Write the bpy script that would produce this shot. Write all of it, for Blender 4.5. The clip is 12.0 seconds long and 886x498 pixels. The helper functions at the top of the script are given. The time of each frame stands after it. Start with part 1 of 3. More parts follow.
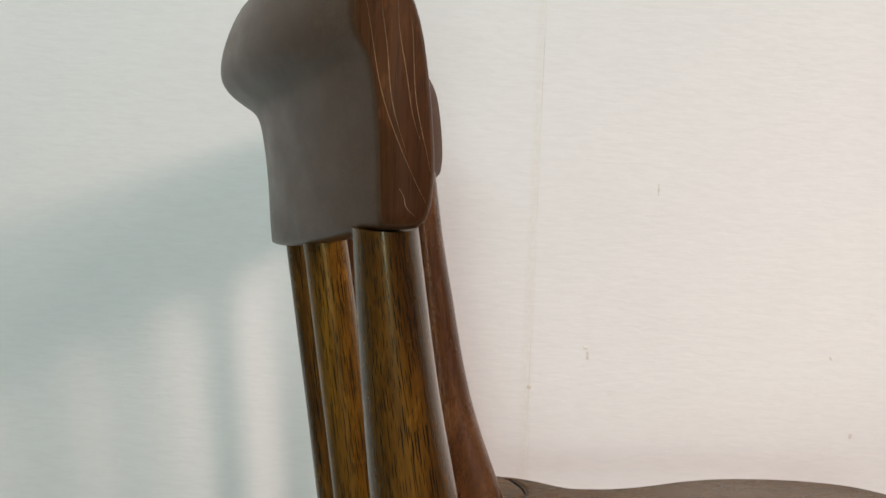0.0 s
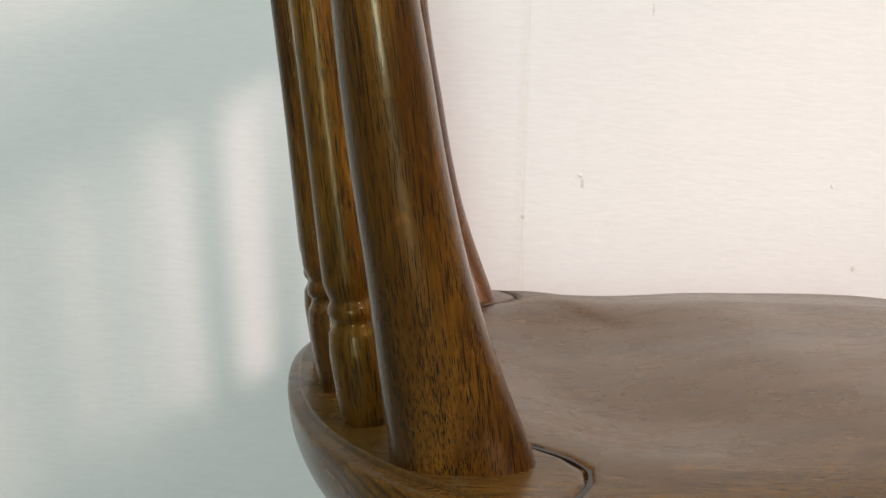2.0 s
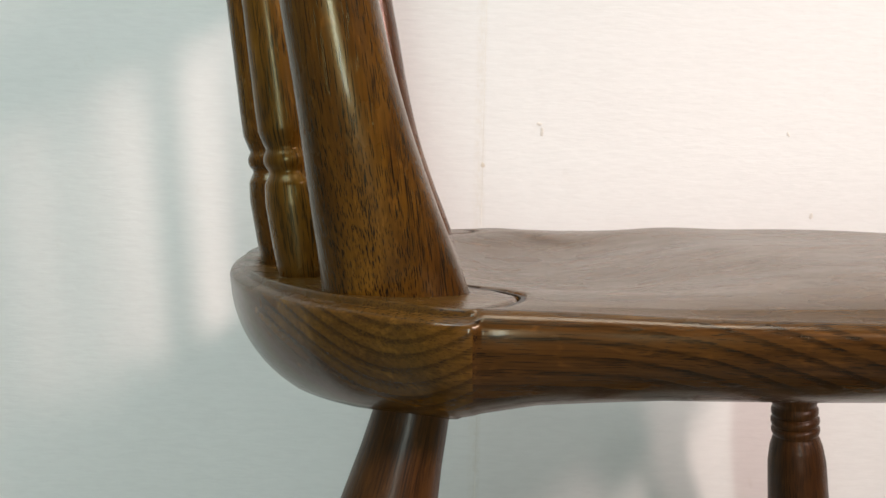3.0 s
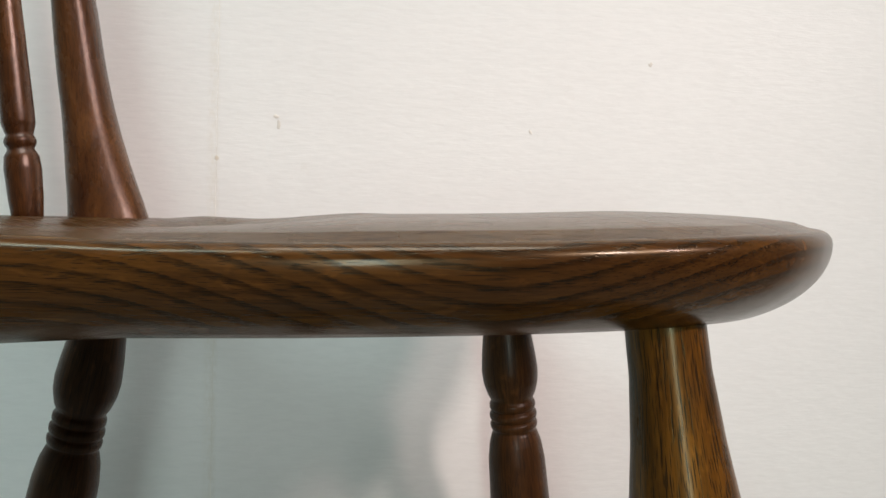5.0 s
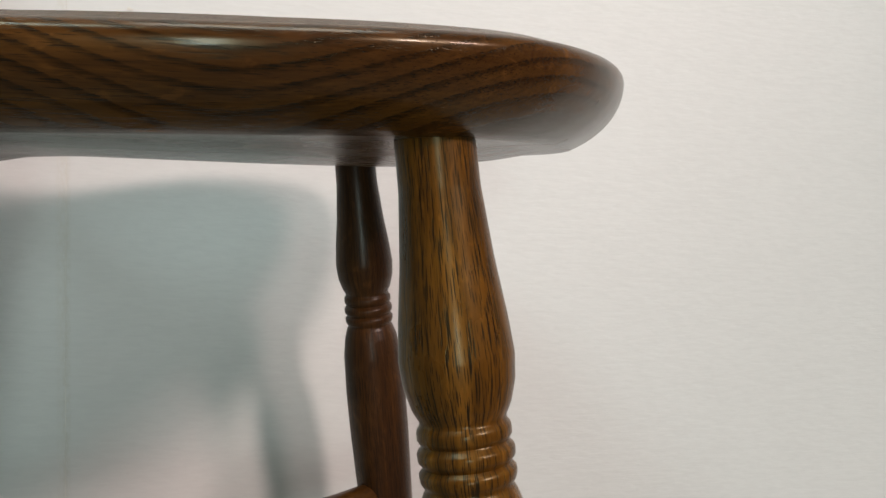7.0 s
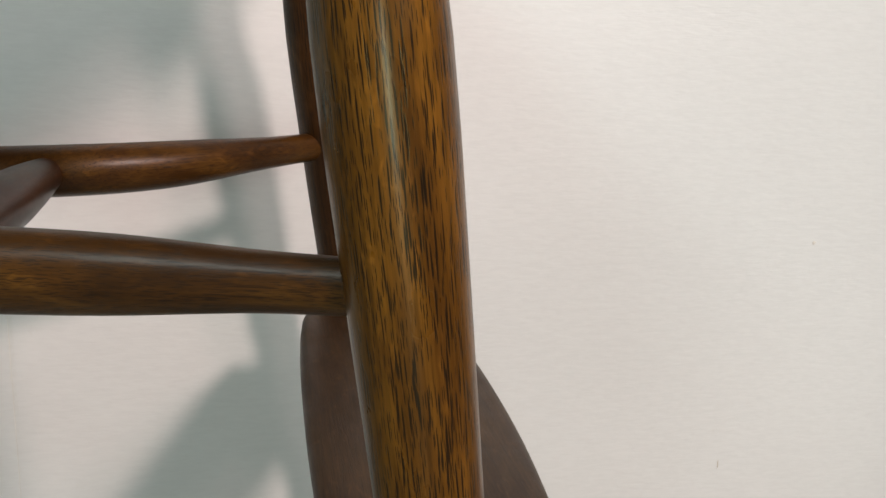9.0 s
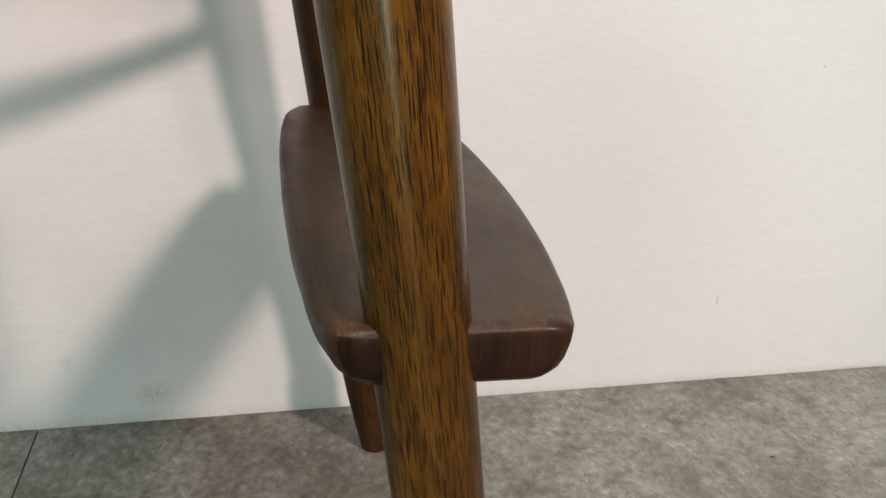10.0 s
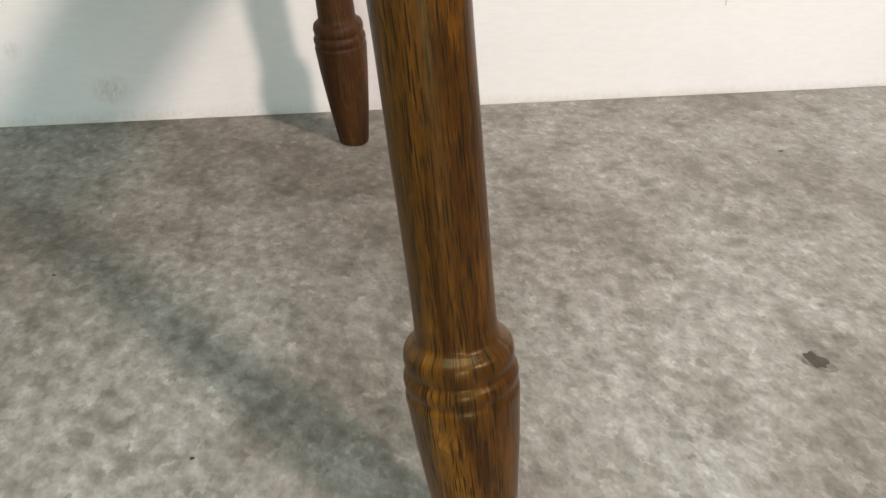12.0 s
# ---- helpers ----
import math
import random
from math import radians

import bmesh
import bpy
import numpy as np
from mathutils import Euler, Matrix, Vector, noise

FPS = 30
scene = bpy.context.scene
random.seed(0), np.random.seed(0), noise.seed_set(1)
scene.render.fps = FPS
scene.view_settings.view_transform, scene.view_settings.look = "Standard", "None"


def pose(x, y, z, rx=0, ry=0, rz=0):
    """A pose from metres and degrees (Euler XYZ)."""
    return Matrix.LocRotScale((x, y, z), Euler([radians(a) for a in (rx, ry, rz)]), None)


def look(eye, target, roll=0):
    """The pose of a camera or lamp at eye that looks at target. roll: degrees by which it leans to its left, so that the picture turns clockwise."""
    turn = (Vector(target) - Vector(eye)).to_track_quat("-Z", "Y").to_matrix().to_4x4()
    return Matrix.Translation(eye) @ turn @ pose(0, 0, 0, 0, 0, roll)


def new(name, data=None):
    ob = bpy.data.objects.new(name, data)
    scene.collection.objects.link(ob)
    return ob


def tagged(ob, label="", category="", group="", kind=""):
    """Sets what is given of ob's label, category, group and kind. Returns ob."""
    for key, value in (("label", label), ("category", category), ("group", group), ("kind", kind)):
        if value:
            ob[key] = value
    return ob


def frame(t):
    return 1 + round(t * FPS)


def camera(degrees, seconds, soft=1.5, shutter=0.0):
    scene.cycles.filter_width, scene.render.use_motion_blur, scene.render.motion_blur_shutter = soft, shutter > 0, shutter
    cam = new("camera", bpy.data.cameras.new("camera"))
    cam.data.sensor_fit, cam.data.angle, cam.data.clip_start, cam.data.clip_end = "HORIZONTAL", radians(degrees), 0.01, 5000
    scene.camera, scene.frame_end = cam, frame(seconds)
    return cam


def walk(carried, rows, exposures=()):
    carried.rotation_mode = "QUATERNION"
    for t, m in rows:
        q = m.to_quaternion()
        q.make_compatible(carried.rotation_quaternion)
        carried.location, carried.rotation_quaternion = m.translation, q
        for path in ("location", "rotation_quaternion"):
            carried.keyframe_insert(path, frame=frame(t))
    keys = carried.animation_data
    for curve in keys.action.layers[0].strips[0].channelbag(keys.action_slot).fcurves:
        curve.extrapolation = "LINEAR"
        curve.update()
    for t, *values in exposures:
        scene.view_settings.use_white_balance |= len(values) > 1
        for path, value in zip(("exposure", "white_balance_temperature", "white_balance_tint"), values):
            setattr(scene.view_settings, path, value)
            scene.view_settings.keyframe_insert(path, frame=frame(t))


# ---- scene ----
cam = camera(53.0, 12.0)
PATH = [
    (0, (-0.0440, -0.4684, 0.9690), (-0.0454, 0.5228, 0.8360), 1.85),
    (0.5, (-0.0330, -0.4779, 0.9318), (-0.0490, 0.5120, 0.7905), 2.14),
    (1, (-0.0292, -0.4792, 0.8934), (-0.0531, 0.5102, 0.7504), 1.99),
    (1.5, (-0.0290, -0.4786, 0.8570), (-0.0494, 0.5115, 0.7187), 1.72),
    (2, (-0.0274, -0.4720, 0.8162), (-0.0354, 0.5200, 0.6899), 1.53),
    (2.5, (-0.0212, -0.4722, 0.7708), (-0.0216, 0.5224, 0.6671), 0.81),
    (2.7, (-0.0188, -0.4754, 0.7573), (-0.0141, 0.5200, 0.6617), 0.92),
    (4.3, (0.0886, -0.4824, 0.7119), (0.1367, 0.5153, 0.6642), 1.68),
    (4.5, (0.1008, -0.4708, 0.7086), (0.1697, 0.5259, 0.6660), 1.34),
    (5, (0.1419, -0.4682, 0.7082), (0.2494, 0.5253, 0.6700), 1.66),
    (5.5, (0.1756, -0.4703, 0.7067), (0.3232, 0.5182, 0.6725), 2.07),
    (6, (0.1966, -0.4725, 0.7027), (0.3686, 0.5118, 0.6624), 1.87),
    (6.5, (0.2016, -0.4706, 0.6822), (0.3792, 0.5121, 0.6288), 1.73),
    (6.6, (0.2014, -0.4715, 0.6780), (0.3803, 0.5107, 0.6202), 1.84),
    (8.3, (0.2296, -0.4623, 0.5631), (0.4121, 0.5069, 0.3979), 2.35),
    (8.5, (0.2359, -0.4598, 0.5465), (0.4191, 0.5053, 0.3591), 2.28),
    (9, (0.2427, -0.4548, 0.5025), (0.4329, 0.4986, 0.2682), 2.48),
    (9.5, (0.2514, -0.4541, 0.4598), (0.4407, 0.4845, 0.1713), 2.56),
    (10, (0.2559, -0.4494, 0.4196), (0.4419, 0.4757, 0.0887), 2.36),
    (10.5, (0.2596, -0.4473, 0.3825), (0.4401, 0.4661, 0.0178), 2.23),
    (11, (0.2605, -0.4447, 0.3413), (0.4411, 0.4525, -0.0616), 2.08),
    (11.5, (0.2631, -0.4454, 0.3011), (0.4458, 0.4358, -0.1349), 2.08),
    (12, (0.2671, -0.4515, 0.2654), (0.4552, 0.4088, -0.2083), 2.17),
]
walk(cam, [(t, look(eye, target, roll)) for t, eye, target, roll in PATH],
     exposures=[(0, -0.34, 6620, 11), (0.5, -0.36, 6600, 12), (1.0, -0.25, 6600, 12), (1.5, -0.27, 6620, 12), (2.0, -0.11, 6640, 12), (2.5, 0.01, 6650, 12), (4.5, -0.15, 6520, 11),
                (5.0, -0.21, 6460, 9), (5.5, -0.29, 6380, 8), (6, -0.31, 6380, 8), (6.6, -0.31, 6420, 8), (8.5, -0.03, 6520, 11), (9.5, 0.08, 6520, 11), (10.5, 0.22, 6500, 11), (11.5, 0.38, 6530, 11), (12, 0.55, 6540, 11)])


# ---- light ----
WALL_TURN = math.degrees(-0.0349)
world = bpy.data.worlds.new("world")
scene.world = world
world.use_nodes = True
world.node_tree.nodes["Background"].inputs["Color"].default_value = (0.80, 0.90, 1.0, 1)
world.node_tree.nodes["Background"].inputs["Strength"].default_value = 0.25


def area_lamp(name, eye, target, size, size_y, watts, colour):
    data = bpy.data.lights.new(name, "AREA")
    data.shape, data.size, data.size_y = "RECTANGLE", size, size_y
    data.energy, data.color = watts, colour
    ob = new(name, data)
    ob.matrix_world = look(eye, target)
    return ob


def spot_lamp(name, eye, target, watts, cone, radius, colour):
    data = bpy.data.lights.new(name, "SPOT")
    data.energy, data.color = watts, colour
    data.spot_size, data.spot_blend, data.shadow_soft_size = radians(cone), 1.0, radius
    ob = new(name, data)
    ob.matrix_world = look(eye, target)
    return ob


# unseen lamps set by the shadows: two warm spots beyond the chair's front, a cool tube over its back, a panel nearly
# overhead
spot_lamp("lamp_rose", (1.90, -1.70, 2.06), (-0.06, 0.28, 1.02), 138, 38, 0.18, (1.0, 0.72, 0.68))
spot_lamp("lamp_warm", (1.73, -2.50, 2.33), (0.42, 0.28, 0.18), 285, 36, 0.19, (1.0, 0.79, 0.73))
area_lamp("lamp_cool", (-0.65, -1.02, 2.22), (0.0, 0.2, 0.6), 0.80, 0.36, 13.2, (0.78, 1.0, 1.0))
area_lamp("ceiling_panel", (0.25, -0.65, 3.36), (0.25, -0.65, 0.0), 1.3, 1.0, 42, (0.97, 1.0, 0.99))
# unseen tall light added behind the camera for frontal fill and long highlights
area_lamp("tall_fill_light", (-0.12, -4.4, 0.85), (0.1, 0.2, 0.4), 0.36, 1.35, 43, (0.82, 1.0, 0.95))


# ---- materials ----
def nodes_of(name):
    m = bpy.data.materials.new(name)
    m.use_nodes = True
    nt = m.node_tree
    return m, nt, nt.nodes["Principled BSDF"]


def node(nt, kind, **values):
    n = nt.nodes.new(kind)
    for key, value in values.items():
        if isinstance(key, str) and key in n.inputs:
            n.inputs[key].default_value = value
    return n


def noise_tex(nt, vec, scale, detail=3.0, rough=0.55, distort=0.0):
    n = node(nt, "ShaderNodeTexNoise", Scale=scale, Detail=detail, Roughness=rough, Distortion=distort)
    nt.links.new(vec, n.inputs["Vector"])
    return n.outputs["Fac"]


def mapped(nt, vec, scale, turn=(0, 0, 0), shift=(0, 0, 0)):
    n = nt.nodes.new("ShaderNodeMapping")
    n.inputs["Scale"].default_value, n.inputs["Rotation"].default_value = scale, [radians(a) for a in turn]
    n.inputs["Location"].default_value = shift
    nt.links.new(vec, n.inputs["Vector"])
    return n.outputs["Vector"]


def ramp(nt, fac, stops):
    n = nt.nodes.new("ShaderNodeValToRGB")
    e = n.color_ramp.elements
    while len(e) < len(stops):
        e.new(0.5)
    for k, (at, c) in enumerate(stops):
        e[k].position, e[k].color = at, (*c, 1) if len(c) == 3 else c
    nt.links.new(fac, n.inputs["Fac"])
    return n.outputs["Color"]


def grey(v):
    return (v, v, v)


def mix(nt, fac, a, b, how="MIX"):
    n = nt.nodes.new("ShaderNodeMix")
    n.data_type, n.blend_type = "RGBA", how
    for value, slot in ((fac, 0), (a, 6), (b, 7)):
        if isinstance(value, bpy.types.NodeSocket):
            nt.links.new(value, n.inputs[slot])
        elif slot == 0:
            n.inputs[slot].default_value = value
        else:
            n.inputs[slot].default_value = (*value, 1)
    return n.outputs[2]


def bump(nt, bsdf, height, strength, distance):
    n = node(nt, "ShaderNodeBump", Strength=strength, Distance=distance)
    nt.links.new(height, n.inputs["Height"])
    nt.links.new(n.outputs["Normal"], bsdf.inputs["Normal"])


def object_vec(nt, random_shift=0.0, wrapped=0.0):
    """The object's own coordinates; wrapped: radius at which the figure of a turned piece is laid round its axis."""
    place = nt.nodes.new("ShaderNodeTexCoord").outputs["Object"]
    if wrapped:
        flat = nt.nodes.new("ShaderNodeVectorMath")
        flat.operation = "MULTIPLY"
        flat.inputs[1].default_value = (1.0, 1.0, 0.0)
        unit = nt.nodes.new("ShaderNodeVectorMath")
        unit.operation = "NORMALIZE"
        height = nt.nodes.new("ShaderNodeVectorMath")
        height.operation = "MULTIPLY"
        height.inputs[1].default_value = (0.0, 0.0, 1.0)
        join = nt.nodes.new("ShaderNodeVectorMath")
        join.operation = "MULTIPLY_ADD"
        join.inputs[1].default_value = (wrapped, wrapped, wrapped)
        nt.links.new(place, flat.inputs[0])
        nt.links.new(flat.outputs[0], unit.inputs[0])
        nt.links.new(place, height.inputs[0])
        nt.links.new(unit.outputs[0], join.inputs[0])
        nt.links.new(height.outputs[0], join.inputs[2])
        place = join.outputs[0]
    if not random_shift:
        return place
    info = nt.nodes.new("ShaderNodeObjectInfo")
    mul = nt.nodes.new("ShaderNodeMath")
    mul.operation = "MULTIPLY"
    mul.inputs[1].default_value = random_shift
    nt.links.new(info.outputs["Random"], mul.inputs[0])
    add = nt.nodes.new("ShaderNodeVectorMath")
    add.operation = "ADD"
    nt.links.new(place, add.inputs[0])
    nt.links.new(mul.outputs[0], add.inputs[1])
    return add.outputs["Vector"]


def oak(name, grain, light, mid, dark, pore=(0.010, 0.006, 0.0035), gloss=0.22, rings=None, pores=0.84, coat=0.20, flame=0.0, spec=0.20, tint=(1.0, 1.0, 1.0), coat_rough=0.23, fibres=0.6,
        scuff=0.0, dense=0.30, wrapped=0.0, cuts=(1500, 32, 2300, 80)):
    """Stained and varnished oak; grain: the axis the fibres run along; dense: how thick the open pores lie; cuts: long and short pores to the metre, across and along; scuff: dulling towards a leg's foot."""
    m, nt, b = nodes_of(name)
    vec = object_vec(nt, 3.0 if rings is None else 0.0, wrapped)
    along = {"x": 0, "y": 1, "z": 2}[grain]

    def stretched(across, length, **more):
        s = [across] * 3
        s[along] = length
        return mapped(nt, vec, s, **more)

    def maths(how, p, q):
        n = nt.nodes.new("ShaderNodeMath")
        n.operation = how
        for value, slot in ((p, 0), (q, 1)):
            if isinstance(value, bpy.types.NodeSocket):
                nt.links.new(value, n.inputs[slot])
            else:
                n.inputs[slot].default_value = value
        return n.outputs[0]

    broad = noise_tex(nt, stretched(34, 7), 1.0, 4, 0.65, 0.8)
    colour = ramp(nt, broad, [(0.30, dark), (0.50, mid), (0.70, light)])
    fibre = noise_tex(nt, stretched(900, 26), 1.0, 4, 0.7)
    colour = mix(nt, fibres, colour, ramp(nt, fibre, [(0.32, grey(0.42)), (0.50, grey(0.95)), (0.66, grey(1.30))]), "MULTIPLY")
    band = noise_tex(nt, stretched(110, 9, shift=(5, 2, 1)), 1.0, 2, 0.5, 0.5)
    if rings is not None:
        middle_x, steep, blunt, period, strength = rings
        split = nt.nodes.new("ShaderNodeSeparateXYZ")
        nt.links.new(vec, split.inputs[0])
        side = maths("SUBTRACT", split.outputs["X"], middle_x)
        arc = maths("SQRT", maths("ADD", maths("MULTIPLY", side, side), blunt * blunt), 0.0)
        flat = nt.nodes.new("ShaderNodeMath")
        flat.operation = "SMOOTH_MIN"
        flat.inputs[1].default_value, flat.inputs[2].default_value = 0.115, 0.05
        nt.links.new(arc, flat.inputs[0])
        arc = flat.outputs[0]
        level = nt.nodes.new("ShaderNodeCombineXYZ")
        nt.links.new(maths("ADD", maths("SUBTRACT", split.outputs["Z"], maths("MULTIPLY", arc, steep)), maths("MULTIPLY", split.outputs["Y"], 0.12)), level.inputs["Z"])
        nt.links.new(maths("MULTIPLY", split.outputs["X"], 0.35), level.inputs["X"])
        wave = node(nt, "ShaderNodeTexWave", Scale=math.pi / 10 / period, Distortion=5.0, Detail=3.0)
        wave.wave_type, wave.bands_direction, wave.wave_profile = "BANDS", "Z", "SAW"
        wave.inputs["Detail Scale"].default_value = 0.30
        wave.inputs["Detail Roughness"].default_value = 0.45
        nt.links.new(level.outputs[0], wave.inputs["Vector"])
        lines = ramp(nt, wave.outputs["Fac"], [(0.0, grey(1.0)), (0.55, grey(0.96)), (0.72, grey(0.30)), (0.90, grey(0.10)), (1.0, grey(0.9))])
        fade = ramp(nt, noise_tex(nt, vec, 16.0, 2, 0.5), [(0.30, grey(0.62 * strength)), (0.55, grey(strength))])
        ragged = ramp(nt, noise_tex(nt, stretched(1300, 60, shift=(1, 6, 2)), 1.0, 2, 0.6), [(0.36, grey(0.45)), (0.54, grey(1.0))])
        colour = mix(nt, mix(nt, 1.0, fade, ragged, "MULTIPLY"), colour, lines, "MULTIPLY")
        band = wave.outputs["Fac"]
    if flame:
        wave = node(nt, "ShaderNodeTexWave", Scale=95.0, Distortion=4.0, Detail=2.0)
        wave.wave_type, wave.rings_direction, wave.wave_profile = "RINGS", "Z", "SAW"
        wave.inputs["Detail Scale"].default_value = 0.6
        nt.links.new(mapped(nt, vec, (1, 1, 0.25), (6, 5, 0)), wave.inputs["Vector"])
        lines = ramp(nt, wave.outputs["Fac"], [(0.0, grey(1.08)), (0.45, grey(0.92)), (0.8, grey(0.58)), (1.0, grey(0.98))])
        colour = mix(nt, flame, colour, lines, "MULTIPLY")

    def dashes(across, length, size, shift):
        cells = node(nt, "ShaderNodeTexVoronoi", Scale=1.0, Randomness=1.0)
        nt.links.new(stretched(across, length, shift=shift), cells.inputs["Vector"])
        near = maths("ADD", cells.outputs["Distance"], maths("MULTIPLY", maths("SUBTRACT", band, 0.5), -0.24))
        return ramp(nt, near, [(max(0.0, size - 0.06), grey(1.0)), (size + 0.03, grey(0.0))])

    holes = mix(nt, 1.0, dashes(cuts[0], cuts[1], dense, (0, 0, 0)), dashes(cuts[2], cuts[3], dense * 0.92, (7, 3, 5)), "LIGHTEN")
    fleck = ramp(nt, noise_tex(nt, stretched(170, 70, shift=(4, 1, 8)), 1.0, 2.5, 0.6, 0.8), [(0.58, grey(1.0)), (0.68, grey(1.55))])
    colour = mix(nt, min(0.8, fibres * fibres * 3), colour, fleck, "MULTIPLY")
    colour = mix(nt, mix(nt, 1.0, holes, grey(pores), "MULTIPLY"), colour, pore)
    nt.links.new(colour, b.inputs["Base Color"])
    wear = ramp(nt, noise_tex(nt, stretched(60, 30), 1.0, 4), [(0.3, grey(gloss * 0.88)), (0.7, grey(gloss * 1.16))])
    coat_level = None
    if scuff:
        local = nt.nodes.new("ShaderNodeSeparateXYZ")
        nt.links.new(nt.nodes["Texture Coordinate"].outputs["Object"], local.inputs[0])
        dull = ramp(nt, local.outputs["Z"], [(0.10, grey(1.0)), (0.30, grey(0.0))])
        wear = mix(nt, dull, wear, grey(scuff))
        coat_level = ramp(nt, local.outputs["Z"], [(0.10, grey(0.0)), (0.30, grey(coat))])
    nt.links.new(wear, b.inputs["Roughness"])
    b.inputs["Coat Weight"].default_value, b.inputs["Coat Roughness"].default_value = coat, coat_rough
    if coat_level is not None:
        nt.links.new(coat_level, b.inputs["Coat Weight"])
    b.inputs["Specular Tint"].default_value = tint + (1.0,)
    b.inputs["Specular IOR Level"].default_value = spec
    n = node(nt, "ShaderNodeBump", Strength=0.22, Distance=0.0003)
    n.invert = True
    nt.links.new(holes, n.inputs["Height"])
    nt.links.new(n.outputs["Normal"], b.inputs["Normal"])
    return m


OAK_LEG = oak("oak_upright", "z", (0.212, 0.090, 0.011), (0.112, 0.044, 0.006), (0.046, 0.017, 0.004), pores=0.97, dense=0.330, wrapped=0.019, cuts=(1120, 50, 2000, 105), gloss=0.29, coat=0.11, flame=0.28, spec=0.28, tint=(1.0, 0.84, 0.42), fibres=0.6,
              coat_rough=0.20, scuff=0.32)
# redder oak of the far and back legs, with shade put into its colour
OAK_RED = oak("oak_red_shaded_leg", "z", (0.102, 0.043, 0.012), (0.062, 0.025, 0.007), (0.032, 0.013, 0.004), pores=0.75, wrapped=0.018, coat=0.06, flame=0.4, gloss=0.34, scuff=0.5)
OAK_POST = oak("oak_back", "z", (0.168, 0.073, 0.009), (0.086, 0.034, 0.005), (0.042, 0.015, 0.004), pores=0.94, dense=0.325, flame=0.3, spec=0.34, tint=(1.0, 0.84, 0.42), gloss=0.25, coat=0.24, fibres=0.5, coat_rough=0.13)
# outer near spindle: its golden sheen is put into a lighter base colour
OAK_SHEEN = oak("oak_spindle_sheen", "z", (0.295, 0.136, 0.014), (0.166, 0.069, 0.008), (0.070, 0.026, 0.004), pores=0.95, dense=0.325, wrapped=0.010, cuts=(1350, 50, 2100, 100), flame=0.3, spec=0.36, tint=(1.0, 0.86, 0.40), gloss=0.28, coat=0.14, fibres=0.5)
# far post and spindles: redder oak, the pink lamp's sheen put into the tint
OAK_FAR = oak("oak_back_reddish", "z", (0.146, 0.062, 0.020), (0.088, 0.036, 0.012), (0.044, 0.017, 0.007), pores=0.7, flame=0.25, spec=0.42, tint=(1.0, 0.80, 0.72), fibres=0.45, gloss=0.27, coat=0.16)
OAK_RAIL = oak("oak_lengthwise", "z", (0.124, 0.055, 0.009), (0.070, 0.029, 0.006), (0.032, 0.013, 0.003), pores=0.7, gloss=0.33, coat=0.10, coat_rough=0.3)
OAK_CROSS = oak("oak_crosswise", "y", (0.080, 0.033, 0.013), (0.048, 0.019, 0.008), (0.026, 0.010, 0.005), pores=0.5, gloss=0.34, coat=0.1)
OAK_SEAT = oak("oak_seat", "x", (0.112, 0.046, 0.009), (0.071, 0.028, 0.0065), (0.041, 0.0155, 0.005),
               rings=(0.185, 0.42, 0.030, 0.0052, 0.75), pores=0.85, gloss=0.24, coat=0.16, spec=0.26, tint=(1.0, 0.84, 0.55), coat_rough=0.11, dense=0.25)
OAK_TOP = oak("oak_seat_top", "x", (0.102, 0.048, 0.010), (0.080, 0.037, 0.007), (0.058, 0.026, 0.005), pores=0.82, gloss=0.26, coat=0.10, spec=0.2, fibres=0.45, dense=0.30)
OAK_BLOCK = oak("oak_seat_back", "x", (0.165, 0.076, 0.011), (0.108, 0.047, 0.008), (0.062, 0.025, 0.005),
                rings=(-0.020, 0.75, 0.020, 0.0050, 0.62), pores=0.6, gloss=0.22, coat=0.20, spec=0.2, coat_rough=0.12, dense=0.24)
OAK_CREST = oak("oak_crest", "y", (0.098, 0.043, 0.017), (0.082, 0.035, 0.014), (0.066, 0.028, 0.012), pores=0.25, gloss=0.40, coat=0.08, spec=0.3, fibres=0.3, dense=0.22)
OAK_END = oak("oak_end_grain", "z", (0.098, 0.036, 0.012), (0.066, 0.024, 0.008), (0.040, 0.014, 0.005), pores=0.5, gloss=0.50, coat=0.02, spec=0.12, dense=0.24)
OAK_DARK = oak("oak_footrest", "y", (0.062, 0.031, 0.010), (0.043, 0.021, 0.007), (0.027, 0.012, 0.004), pores=0.4, gloss=0.42, coat=0.04, spec=0.2)
OAK_FOOT_END = oak("oak_footrest_end", "z", (0.044, 0.017, 0.008), (0.028, 0.011, 0.005), (0.016, 0.006, 0.003), pores=0.4, gloss=0.5, coat=0.02, spec=0.14)
OAK_WORN = oak("oak_rubbed_edge", "y", (0.098, 0.046, 0.024), (0.050, 0.022, 0.012), (0.022, 0.010, 0.006), pores=0.3, gloss=0.35, coat=0.1)


